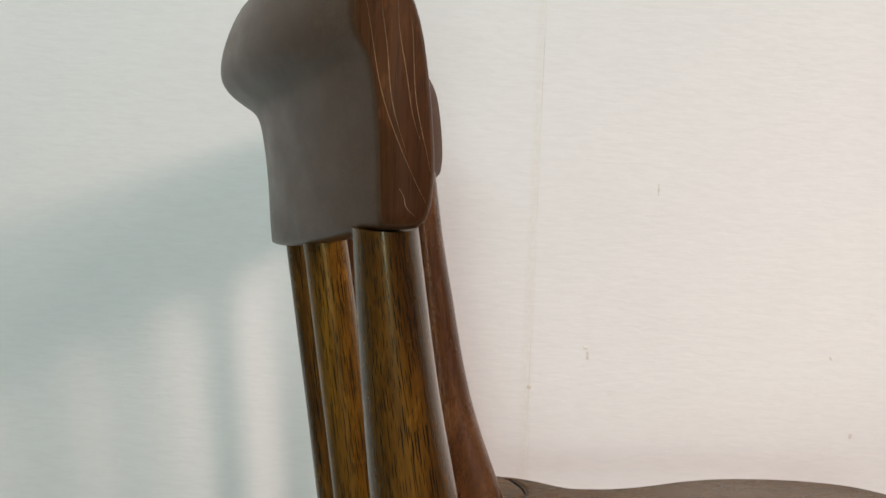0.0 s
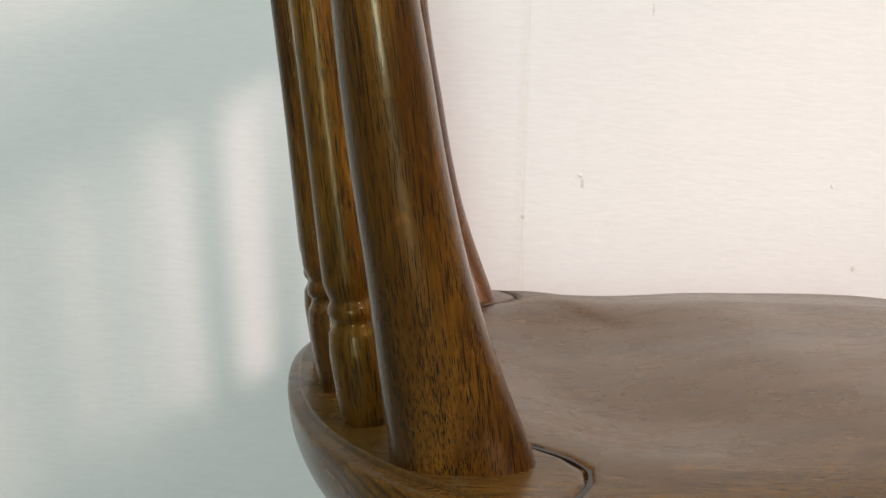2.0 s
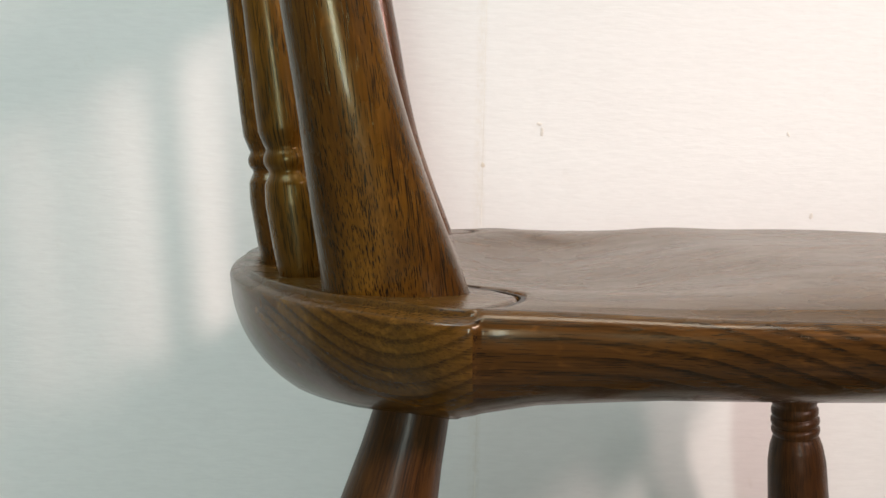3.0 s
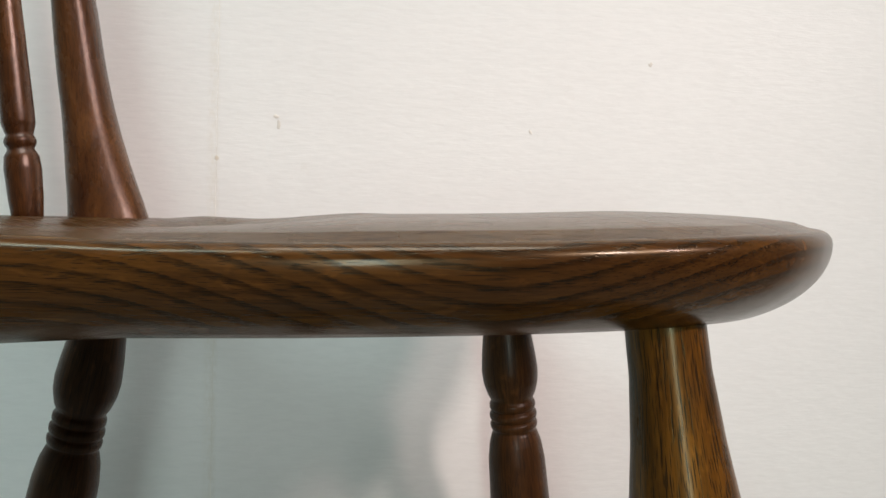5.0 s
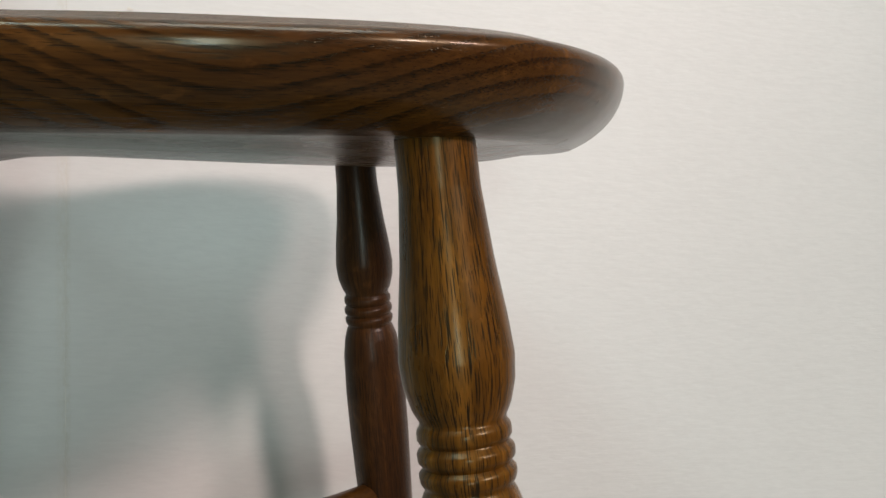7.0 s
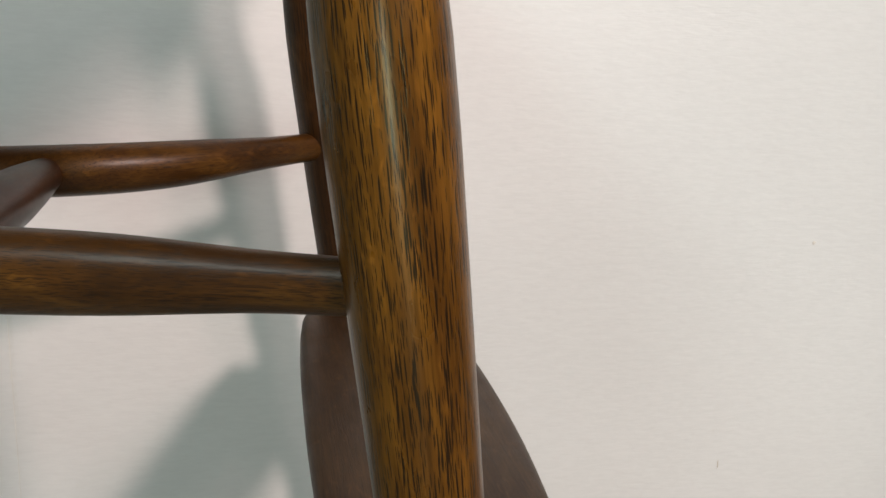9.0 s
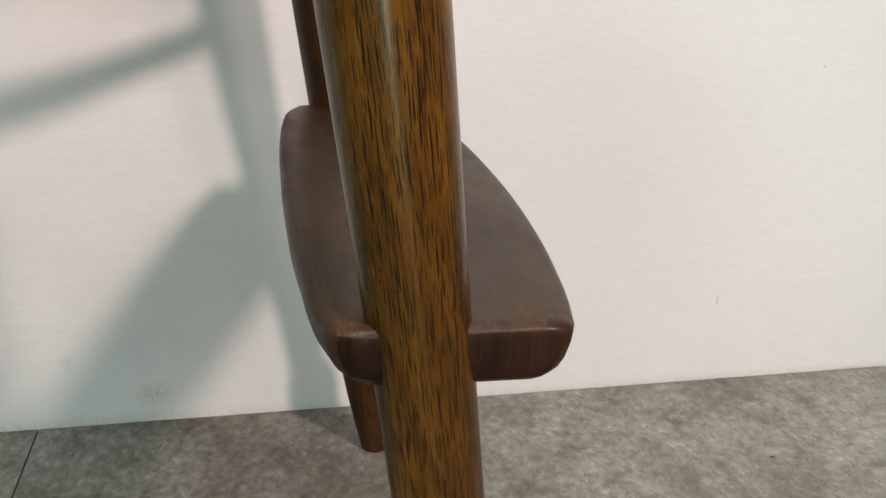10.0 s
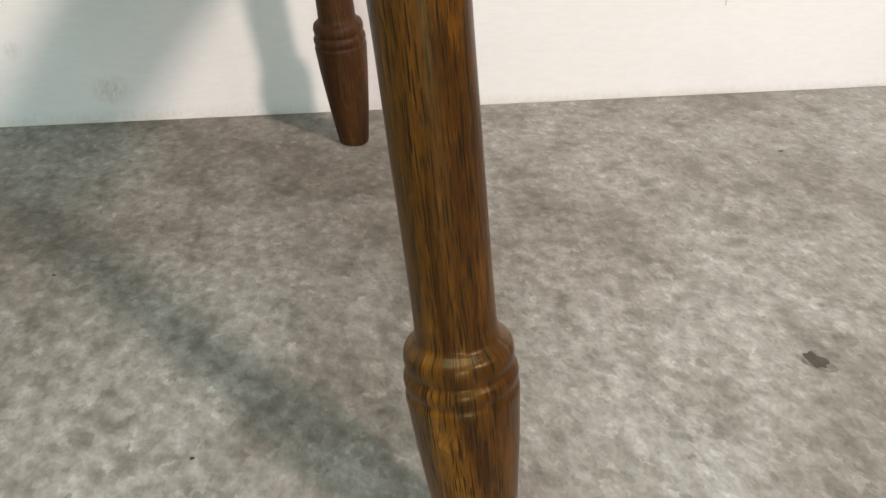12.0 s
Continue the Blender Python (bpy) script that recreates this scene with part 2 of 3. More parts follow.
def wallpaper():
    m, nt, b = nodes_of("woven_wallpaper")
    vec = object_vec(nt)
    thread = noise_tex(nt, mapped(nt, vec, (85, 1, 640)), 1.0, 3, 0.6)
    slub = noise_tex(nt, mapped(nt, vec, (62, 1, 250)), 1.0, 2, 0.5, 0.3)
    warp = noise_tex(nt, mapped(nt, vec, (120, 1, 160)), 1.0, 3)
    broad = noise_tex(nt, mapped(nt, vec, (2.2, 1, 3.0)), 1.0, 4, 0.6)
    colour = ramp(nt, broad, [(0.3, (0.795, 0.795, 0.785)), (0.7, (0.835, 0.836, 0.826))])
    colour = mix(nt, 0.05, colour, ramp(nt, slub, [(0.36, grey(0.55)), (0.6, grey(1.0))]), "MULTIPLY")
    colour = mix(nt, 0.025, colour, ramp(nt, thread, [(0.38, grey(0.5)), (0.6, grey(1.0))]), "MULTIPLY")
    grime = noise_tex(nt, mapped(nt, vec, (40, 1, 34)), 1.0, 5, 0.7)
    soil = ramp(nt, grime, [(0.66, grey(0.0)), (0.80, grey(1.0))])
    colour = mix(nt, mix(nt, 1.0, soil, grey(0.12), "MULTIPLY"), colour, (0.50, 0.43, 0.34))

    # soft smudges with ragged edges, the last two darker strips along the wall's foot: place along the wall, height,
    # reach sideways and up, strength, colour
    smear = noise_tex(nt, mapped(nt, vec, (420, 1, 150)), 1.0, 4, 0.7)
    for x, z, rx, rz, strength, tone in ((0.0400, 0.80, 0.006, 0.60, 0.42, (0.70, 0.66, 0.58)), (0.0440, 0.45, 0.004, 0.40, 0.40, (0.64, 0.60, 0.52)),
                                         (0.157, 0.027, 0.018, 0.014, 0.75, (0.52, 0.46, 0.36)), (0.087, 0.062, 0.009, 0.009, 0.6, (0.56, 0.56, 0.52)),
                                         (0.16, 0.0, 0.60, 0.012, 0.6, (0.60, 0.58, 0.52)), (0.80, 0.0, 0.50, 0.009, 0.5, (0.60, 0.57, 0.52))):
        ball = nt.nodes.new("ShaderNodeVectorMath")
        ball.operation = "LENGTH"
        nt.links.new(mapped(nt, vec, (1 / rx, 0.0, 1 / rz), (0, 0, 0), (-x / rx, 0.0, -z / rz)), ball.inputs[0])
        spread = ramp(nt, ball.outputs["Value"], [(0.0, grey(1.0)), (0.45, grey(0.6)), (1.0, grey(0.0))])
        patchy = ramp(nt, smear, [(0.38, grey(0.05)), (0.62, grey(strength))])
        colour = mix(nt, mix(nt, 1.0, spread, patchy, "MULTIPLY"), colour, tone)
    nt.links.new(colour, b.inputs["Base Color"])
    b.inputs["Roughness"].default_value = 0.62
    b.inputs["Specular IOR Level"].default_value = 0.25
    h = mix(nt, 0.25, mix(nt, 0.35, slub, thread), warp)
    bump(nt, b, h, 0.26, 0.0012)
    return m


def stone_floor():
    m, nt, b = nodes_of("mottled_grey_floor")
    vec = mapped(nt, object_vec(nt), (1.0, 0.64, 1.0))
    a = noise_tex(nt, vec, 135, 3, 0.55)
    fine = noise_tex(nt, vec, 480, 3, 0.6)
    blotch = noise_tex(nt, vec, 34, 4, 0.60)
    broad = noise_tex(nt, vec, 6.5, 3, 0.55)
    colour = ramp(nt, a, [(0.28, (0.176, 0.166, 0.146)), (0.44, (0.232, 0.221, 0.198)), (0.56, (0.270, 0.258, 0.235)), (0.72, (0.334, 0.322, 0.298))])
    colour = mix(nt, 0.45, colour, ramp(nt, fine, [(0.30, grey(0.66)), (0.5, grey(0.98)), (0.68, grey(1.25))]), "MULTIPLY")
    warp = node(nt, "ShaderNodeTexNoise", Scale=260.0, Detail=2.0)
    nt.links.new(vec, warp.inputs["Vector"])
    bent_vec = nt.nodes.new("ShaderNodeVectorMath")
    bent_vec.operation = "MULTIPLY_ADD"
    bent_vec.inputs[1].default_value = (0.006, 0.006, 0.0)
    nt.links.new(warp.outputs["Color"], bent_vec.inputs[0])
    nt.links.new(vec, bent_vec.inputs[2])
    chips = node(nt, "ShaderNodeTexVoronoi", Scale=300.0)
    chips.voronoi_dimensions = "2D"
    nt.links.new(bent_vec.outputs["Vector"], chips.inputs["Vector"])
    chip = nt.nodes.new("ShaderNodeSeparateColor")
    nt.links.new(chips.outputs["Color"], chip.inputs[0])
    colour = mix(nt, 0.55, colour, ramp(nt, chip.outputs[0], [(0.0, grey(0.62)), (0.30, grey(0.92)), (0.85, grey(1.06)), (1.0, grey(1.42))]), "MULTIPLY")
    colour = mix(nt, 0.8, colour, ramp(nt, blotch, [(0.30, (0.50, 0.48, 0.43)), (0.44, (0.88, 0.87, 0.83)), (0.62, (1.13, 1.13, 1.12))]), "MULTIPLY")
    colour = mix(nt, 0.85, colour, ramp(nt, broad, [(0.36, (0.58, 0.54, 0.47)), (0.5, (0.93, 0.92, 0.89)), (0.62, (1.13, 1.13, 1.13))]), "MULTIPLY")
    specks = ramp(nt, noise_tex(nt, vec, 95, 2, 0.5), [(0.24, grey(1.0)), (0.29, grey(0.0))])
    colour = mix(nt, mix(nt, 1.0, specks, grey(0.55), "MULTIPLY"), colour, (0.06, 0.055, 0.045))
    nt.links.new(colour, b.inputs["Base Color"])
    nt.links.new(ramp(nt, a, [(0.3, grey(0.48)), (0.7, grey(0.66))]), b.inputs["Roughness"])
    b.inputs["Specular IOR Level"].default_value = 0.35
    bump(nt, b, mix(nt, 0.4, a, fine), 0.16, 0.0006)
    return m


def plain(name, colour, rough=0.7, spread=0.12, scale=30):
    m, nt, b = nodes_of(name)
    vec = object_vec(nt)
    n = noise_tex(nt, vec, scale, 4, 0.6)
    lo, hi = [c * (1 - spread) for c in colour], [min(1, c * (1 + spread)) for c in colour]
    nt.links.new(ramp(nt, n, [(0.3, lo), (0.7, hi)]), b.inputs["Base Color"])
    b.inputs["Roughness"].default_value = rough
    bump(nt, b, n, 0.1, 0.001)
    return m


PAPER = wallpaper()
FLOOR = stone_floor()
PLASTER = plain("painted_plaster", (0.36, 0.345, 0.32))
SEAM = plain("paper_seam_backing", (0.76, 0.74, 0.70))
BURN = plain("floor_burn_edge", (0.15, 0.135, 0.11), 0.7, 0.4, 150)
GAP = plain("floor_joint_dirt", (0.05, 0.047, 0.042))
GROOVE = plain("gutter_stain", (0.016, 0.009, 0.005), 0.45)
STAIN = plain("brown_scuff", (0.60, 0.55, 0.47), 0.7, 0.25, 200)
FAINT = plain("faint_scuff", (0.71, 0.68, 0.63), 0.7, 0.15, 200)
PALE = plain("pale_grain", (0.34, 0.20, 0.10), 0.5, 0.3, 300)
DENT = plain("floor_burn", (0.045, 0.035, 0.022), 0.6, 0.4, 150)


# ---- mesh helpers ----
def mesh_object(name, bm, material, smooth=True):
    data = bpy.data.meshes.new(name)
    bmesh.ops.recalc_face_normals(bm, faces=bm.faces[:])
    bm.to_mesh(data)
    bm.free()
    for p in data.polygons:
        p.use_smooth = smooth and len(p.vertices) < 9
    data.set_sharp_from_angle(angle=radians(48))
    for m in (material if isinstance(material, (list, tuple)) else [material]):
        data.materials.append(m)
    return new(name, data)


def part(name, bm, material, parent, label="", smooth=True):
    ob = mesh_object(name, bm, material, smooth)
    ob.parent = parent
    if label:
        tagged(ob, label)
    return ob


def grain_along(ob, a, b, axis="z"):
    """Turns the object's own axes so that the given one runs from a to b; the mesh stays where it is."""
    frame_ = (Vector(b) - Vector(a)).to_track_quat(axis.upper(), "Y" if axis != "y" else "Z").to_matrix().to_4x4()
    frame_.translation = Vector(a)
    ob.data.transform(frame_.inverted())
    ob.matrix_local = frame_
    return ob


def box(bm, lo, hi):
    vs = [bm.verts.new((x, y, z)) for x in (lo[0], hi[0]) for y in (lo[1], hi[1]) for z in (lo[2], hi[2])]
    for f in ((0, 1, 3, 2), (4, 6, 7, 5), (0, 4, 5, 1), (2, 3, 7, 6), (0, 2, 6, 4), (1, 5, 7, 3)):
        bm.faces.new([vs[k] for k in f])


def loft(rings, cap=True):
    """A skin over closed rings of points."""
    bm = bmesh.new()
    rows = [[bm.verts.new(p) for p in ring] for ring in rings]
    n = len(rows[0])
    for a, b in zip(rows, rows[1:]):
        for k in range(n):
            bm.faces.new((a[k], a[(k + 1) % n], b[(k + 1) % n], b[k]))
    if cap:
        bm.faces.new(rows[0][::-1])
        bm.faces.new(rows[-1])
    return bm


def smooth_path(points, count):
    """Evenly sampled smooth curve through points (rows of numbers), by their first column."""
    p = np.array(points, float)
    t = p[:, 0]
    out_t = np.linspace(t[0], t[-1], count)
    slopes = np.gradient(p[:, 1:], t, axis=0)
    rows = []
    for v in out_t:
        k = min(max(int(np.searchsorted(t, v)) - 1, 0), len(t) - 2)
        h = t[k + 1] - t[k]
        s = (v - t[k]) / h
        a, b = p[k, 1:], p[k + 1, 1:]
        ma, mb = slopes[k] * h, slopes[k + 1] * h
        rows.append((v, *((2 * s**3 - 3 * s**2 + 1) * a + (s**3 - 2 * s**2 + s) * ma + (3 * s**2 - 2 * s**3) * b + (s**3 - s**2) * mb)))
    return rows


def turned(a, b, profile, sides=48):
    """A turned piece from a to b; profile: rows of (share of the way, radius)."""
    a, b = Vector(a), Vector(b)
    way = b - a
    turn = way.to_track_quat("Z", "Y").to_matrix()
    at, radius = np.array([p[0] for p in profile]), np.array([p[1] for p in profile])
    fine = np.arange(0, way.length, 0.0005) / way.length
    r = np.interp(fine, at, radius)
    kernel = np.array([1, 2, 3, 2, 1]) / 9
    r = np.convolve(np.pad(r, 2, mode="edge"), kernel, mode="valid")
    rows, last = [(0.0, r[0] * 0.96), (fine[1], r[1])], 1
    for k in range(2, len(fine) - 1):
        bend = abs(r[k + 1] - 2 * r[k] + r[k - 1])
        if (fine[k] - fine[last]) * way.length >= (0.0005 if bend > 2e-5 else 0.001 if bend > 4e-6 else 0.006):
            rows.append((fine[k], r[k]))
            last = k
    rows.append((1.0, r[-1]))
    rings = []
    for s, r in rows:
        c = a + way * s
        rings.append([c + turn @ Vector((math.cos(q) * r, math.sin(q) * r, 0)) for q in np.linspace(0, 2 * math.pi, sides, endpoint=False)])
    return loft(rings)


# ---- the room ----
W0 = 0.2807
wall_frame = pose(0, 0, 0, 0, 0, -WALL_TURN)


def on_wall(x, z, off=0.0):
    """A point of the wall's face by its place along the wall; off: metres in front of it."""
    return wall_frame @ Vector((x, W0 - off, z))


bm = bmesh.new()
box(bm, (-2.6, W0 - 0.0001, -0.05), (4.2, W0 + 0.12, 3.4))
wall = tagged(mesh_object("wall_north", bm, SEAM, False), "white wall papered in a woven texture, close behind the chair", "wall", kind="structure")
wall.matrix_world = wall_frame
# strips of paper with a hair's gap between them; one seam shows beside the chair's back
edges = [-2.6, -0.877, 0.0432, 0.9632, 1.882, 2.802, 4.2]
for x0, x1 in zip(edges, edges[1:]):
    bm = bmesh.new()
    box(bm, (x0 + 0.0003, W0 - 0.0003, 0.002), (x1 - 0.0003, W0 + 0.0005, 3.4))
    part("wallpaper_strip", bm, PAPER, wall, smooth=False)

floor = tagged(new("floor"), "grey mottled stone-look floor with a thin dark joint", "floor", kind="structure")
floor.matrix_world = wall_frame
bm = bmesh.new()
box(bm, (-2.6, -9.0, -0.06), (4.2, W0 + 0.1, -0.003))
part("screed", bm, GAP, floor, smooth=False)
for x0, x1 in ((-2.6, -1.772), (-1.772, 0.0588), (0.0588, 1.889), (1.889, 4.2)):
    bm = bmesh.new()
    box(bm, (x0 + 0.0007, -9.0, -0.003), (x1 - 0.0007, W0 - 0.0008, 0.0))
    part("floor_sheet", bm, FLOOR, floor, smooth=False)

# unseen walls and ceiling, added to bounce light and keep reflections dim
for name, lo, hi in (("wall_south", (-2.6, -9.12, 0), (4.2, -9.0, 3.4)), ("wall_west", (-2.72, -9.0, 0), (-2.6, W0, 3.4)), ("wall_east", (4.2, -9.0, 0), (4.32, W0, 3.4))):
    bm = bmesh.new()
    box(bm, lo, hi)
    tagged(mesh_object(name, bm, PLASTER, False), "plain greige wall, added out of view to close the room", "wall", kind="structure").matrix_world = wall_frame
bm = bmesh.new()
box(bm, (-2.72, -9.12, 3.4), (4.32, W0 + 0.12, 3.5))
tagged(mesh_object("ceiling", bm, PLASTER, False), "plain greige ceiling, added out of view to close the room", "ceiling", kind="structure").matrix_world = wall_frame


# ---- the chair ----
chair = tagged(new("bar_chair"), "dark oak spindle-back bar chair with footrest, standing by a wall", "chair")

SEAT_TOP = 0.700
HALF = [(-0.110, 0.0), (-0.1065, 0.040), (-0.097, 0.087), (-0.079, 0.134), (-0.052, 0.1715), (-0.024, 0.1935), (0.0, 0.2070), (0.05, 0.2075), (0.10, 0.2110),
        (0.15, 0.2140), (0.20, 0.2140), (0.245, 0.2080), (0.281, 0.1950), (0.308, 0.1720), (0.332, 0.137), (0.352, 0.090), (0.3640, 0.045), (0.3685, 0.0)]


def closed_outline(count):
    """Seat outline, evenly spaced, anticlockwise from the front."""
    pts = [Vector((x, w)) for x, w in HALF[::-1]] + [Vector((x, -w)) for x, w in HALF[1:-1]]
    dense = []
    n = len(pts)
    for k in range(n):
        p0, p1, p2, p3 = pts[k - 1], pts[k], pts[(k + 1) % n], pts[(k + 2) % n]
        for j in range(24):
            s = j / 24
            dense.append(0.5 * ((2 * p1) + (p2 - p0) * s + (2 * p0 - 5 * p1 + 4 * p2 - p3) * s * s + (3 * p1 - p0 - 3 * p2 + p3) * s**3))
    for _ in range(6):
        dense = [(dense[k - 1] + dense[k] * 2 + dense[(k + 1) % len(dense)]) / 4 for k in range(len(dense))]
    lens = np.cumsum([0] + [(dense[(k + 1) % len(dense)] - dense[k]).length for k in range(len(dense))])
    out = []
    for s in np.linspace(0, lens[-1], count, endpoint=False):
        k = int(np.searchsorted(lens, s, side="right")) - 1
        u = (s - lens[k]) / (lens[k + 1] - lens[k])
        out.append(dense[k].lerp(dense[(k + 1) % len(dense)], u))
    return out


GUTTER = [(-0.25, -0.002), (-0.2060, 0.006), (-0.194, 0.016), (-0.181, 0.0225), (-0.168, 0.0240), (-0.155, 0.0170), (-0.142, 0.0020), (-0.10, -0.028), (-0.05, -0.046), (0.0, -0.052)]
GUTTER = GUTTER + [(-y, x) for y, x in GUTTER[-2::-1]]
GY, GX = np.array([p[0] for p in GUTTER]), np.array([p[1] for p in GUTTER])


def step(a, b, v):
    s = min(1.0, max(0.0, (v - a) / (b - a)))
    return s * s * (3 - 2 * s)


def rim(x, y=-1.0):
    lift = 0.0030 * step(0.010, 0.045, x) * step(0.21, 0.13, x) * step(0.02, 0.14, y)
    return lift + float(np.interp(x, [-0.12, 0.0, 0.03, 0.08, 0.13, 0.20, 0.28, 0.39], [0.700, 0.700, 0.6998, 0.6986, 0.6992, 0.7014, 0.7050, 0.7085]))


def under(x):
    return float(np.interp(x, [-0.12, -0.02, 0.005, 0.03, 0.07, 0.12, 0.20, 0.28, 0.39], [0.652, 0.6578, 0.6600, 0.6640, 0.6668, 0.6680, 0.6705, 0.6730, 0.6750]))


def seat_height(x, y, inset):
    """Top of the seat; inset: share of the way from the rim to the middle."""
    ahead = x - float(np.interp(y, GY, GX))
    far = step(-0.02, 0.06, y)
    bowl = step(0.12, 0.60, inset) * 0.009 * step(0.0, 0.08, ahead)
    ridge = 0.004 * math.exp(-(y / 0.03) ** 2) * step(0.22, 0.33, x)
    near_crown = 0.0078 * step(0.02 - 0.04 * step(0.5, 0.1, inset), 0.17, x) * (1 - math.exp(-inset / 0.13))
    far_crown = 0.0060 * step(0.02, 0.17, x) * step(0.0, 0.38, inset) * (1 - 0.5 * step(0.12, 0.05, x))
    z = rim(x, y) - bowl * (1 - step(0.03, 0.16, x)) + ridge * 0.3 * step(0.1, 0.4, inset) + near_crown * (1 - far) + far_crown * far
    if ahead < 0:
        z = SEAT_TOP
    lip = step(-0.0005, -0.0035, ahead)
    z = z * (1 - lip) + SEAT_TOP * lip
    return z - 0.0022 * math.exp(-((ahead + 0.0005) / 0.0016) ** 2)


def recess(x):
    """The side ahead of the glued-on back block lies a little behind it."""
    return 0.0017 * math.exp(-max(0.0, x - 0.005) / 0.030)


def waist(p):
    """The side by the wall is drawn in a little ahead of the back block."""
    return 0.026 * step(0.006, 0.060, p.x) * step(0.210, 0.080, p.x) if p.y > 0 else 0.0


outline = closed_outline(880)
middle = Vector((0.13, 0.0))
rings = []
# top, from near the middle out to the rim
insets = [0.97] + [1 - (k / 118) for k in range(4, 112)]
normals = []
for k, p in enumerate(outline):
    d = outline[(k + 1) % len(outline)] - outline[k - 1]
    normals.append(Vector((d.y, -d.x)).normalized())
for f in insets:
    ring = []
    for p, n in zip(outline, normals):
        q = (p - n * waist(p)).lerp(middle, f)
        ring.append((q.x, q.y, seat_height(q.x, q.y, f)))
    rings.append(ring)
# edge: rounded over on top, tucked in below; round the back a step down to a narrow ledge
for inset, drop, back_inset, back_drop in ((0.0072, 0.0, 0.0064, 0.0), (0.0066, 0.0, 0.0060, 0.0), (0.0058, 0.0, 0.0056, 0.0003), (0.0050, 0.0001, 0.0053, 0.0012), (0.0040, 0.0003, 0.0050, 0.0024),
                                           (0.0028, 0.0008, 0.0036, 0.0029), (0.0015, 0.0018, 0.0018, 0.0034), (0.0005, 0.0032, 0.0005, 0.0043), (0.0, 0.0052, 0.0, 0.0056)):
    ring = []
    for p, n in zip(outline, normals):
        back = step(0.0066, 0.0052, p.x)
        soft_edge = step(0.115, 0.025, p.x) * (1 - back)
        q = p - n * (inset * (1 + 0.1 * soft_edge) + (back_inset - inset) * back + recess(p.x) * (1 - back) + waist(p))
        ring.append((q.x, q.y, (rim(p.x, p.y) - drop * (1 + 0.25 * soft_edge)) * (1 - back) + (SEAT_TOP - back_drop) * back))
    rings.append(ring)
for s in np.linspace(0.1, 1.0, 14):
    ring = []
    for p, n in zip(outline, normals):
        back = step(0.0066, 0.0052, p.x)
        tuck = (0.023 - 0.006 * step(0.0, -0.08, p.x) - 0.004 * step(0.27, 0.35, p.x)) * s**2.1 + 0.003 * s**7
        q = p - n * (tuck + recess(p.x) * (1 - back) + 0.0004 * back + waist(p))
        top = (rim(p.x, p.y) - 0.0052 * (1 + 0.25 * step(0.115, 0.025, p.x))) * (1 - back) + (SEAT_TOP - 0.0056) * back
        ring.append((q.x, q.y, top + (under(p.x) - top) * s))
    rings.append(ring)
edge_ring = rings[-1]
for f in (0.03, 0.08, 0.16, 0.3, 0.5, 0.9):
    ring = []
    for x, y, z in edge_ring:
        q = Vector((x, y)).lerp(middle, f)
        ring.append((q.x, q.y, z + (0.6655 - z) * step(0.0, 0.30, f)))
    rings.append(ring)
seat_mesh = loft(rings)
seat_mesh.normal_update()
bmesh.ops.recalc_face_normals(seat_mesh, faces=seat_mesh.faces[:])
for f in seat_mesh.faces:
    # the back of the seat is glued on from a second, yellower block
    if f.normal.z > 0.80 or f.normal.z < -0.95 or (f.calc_center_median().x < 0.0058 and f.calc_center_median().z > 0.6960):
        f.material_index = 2
    elif f.calc_center_median().x < 0.0058 and len(f.verts) == 4:
        c = f.calc_center_median()
        if c.x < float(np.interp(c.y, GY, GX)) or c.z < 0.694:
            f.material_index = 1
seat = part("seat", seat_mesh, [OAK_SEAT, OAK_BLOCK, OAK_TOP], chair, "scooped oak seat with a cut gutter line")


def gutter():
    """The dark cut line between the seat's hollow and the platform of the back."""
    rows = smooth_path([(y, x) for y, x in GUTTER if abs(y) < 0.2062], 240)
    pts = [Vector((x, y)) for y, x in rows]
    bm = bmesh.new()
    last = None
    for k, p in enumerate(pts):
        d = (pts[min(k + 1, len(pts) - 1)] - pts[max(k - 1, 0)]).normalized()
        n = Vector((d.y, -d.x))
        h = 0.0008 * step(0.0, 0.02, 0.206 - abs(p.y)) + 0.0003
        z = SEAT_TOP - 0.0003 - 0.0030 * step(0.2005, 0.206, abs(p.y))
        row = [bm.verts.new((*(p + n * o), z - dz)) for o, dz in ((-h, 0.002), (-h, 0.0), (h, 0.0), (h, 0.002))]
        if last:
            for j in range(3):
                bm.faces.new((last[j], last[j + 1], row[j + 1], row[j]))
        last = row
    return bm


part("gutter_line", gutter(), GROOVE, seat, "thin dark gutter line", False)

# front and back legs: (height, radius) on a leg 0.70 m tall
LEG = [(0.0, 0.0112), (0.002, 0.0119), (0.03, 0.0152), (0.058, 0.0180), (0.076, 0.0193), (0.0815, 0.0197), (0.0832, 0.0186), (0.0845, 0.0193), (0.087, 0.0197), (0.089, 0.0192),
       (0.0905, 0.0176), (0.0925, 0.0186), (0.0955, 0.0188), (0.0985, 0.0181), (0.1000, 0.0160), (0.1010, 0.0142), (0.105, 0.0138), (0.115, 0.0137), (0.20, 0.0147), (0.30, 0.0168),
       (0.40, 0.0198), (0.47, 0.0217), (0.50, 0.0219), (0.53, 0.0209), (0.543, 0.0190), (0.5505, 0.0166), (0.5525, 0.0153), (0.554, 0.0170), (0.558, 0.0175), (0.560, 0.0150),
       (0.5615, 0.0173), (0.5655, 0.0174), (0.5675, 0.0149), (0.569, 0.0169), (0.573, 0.0168), (0.575, 0.0150), (0.580, 0.0176), (0.588, 0.0198), (0.597, 0.0205), (0.610, 0.0193), (0.63, 0.0167), (0.655, 0.0145), (0.70, 0.0140)]


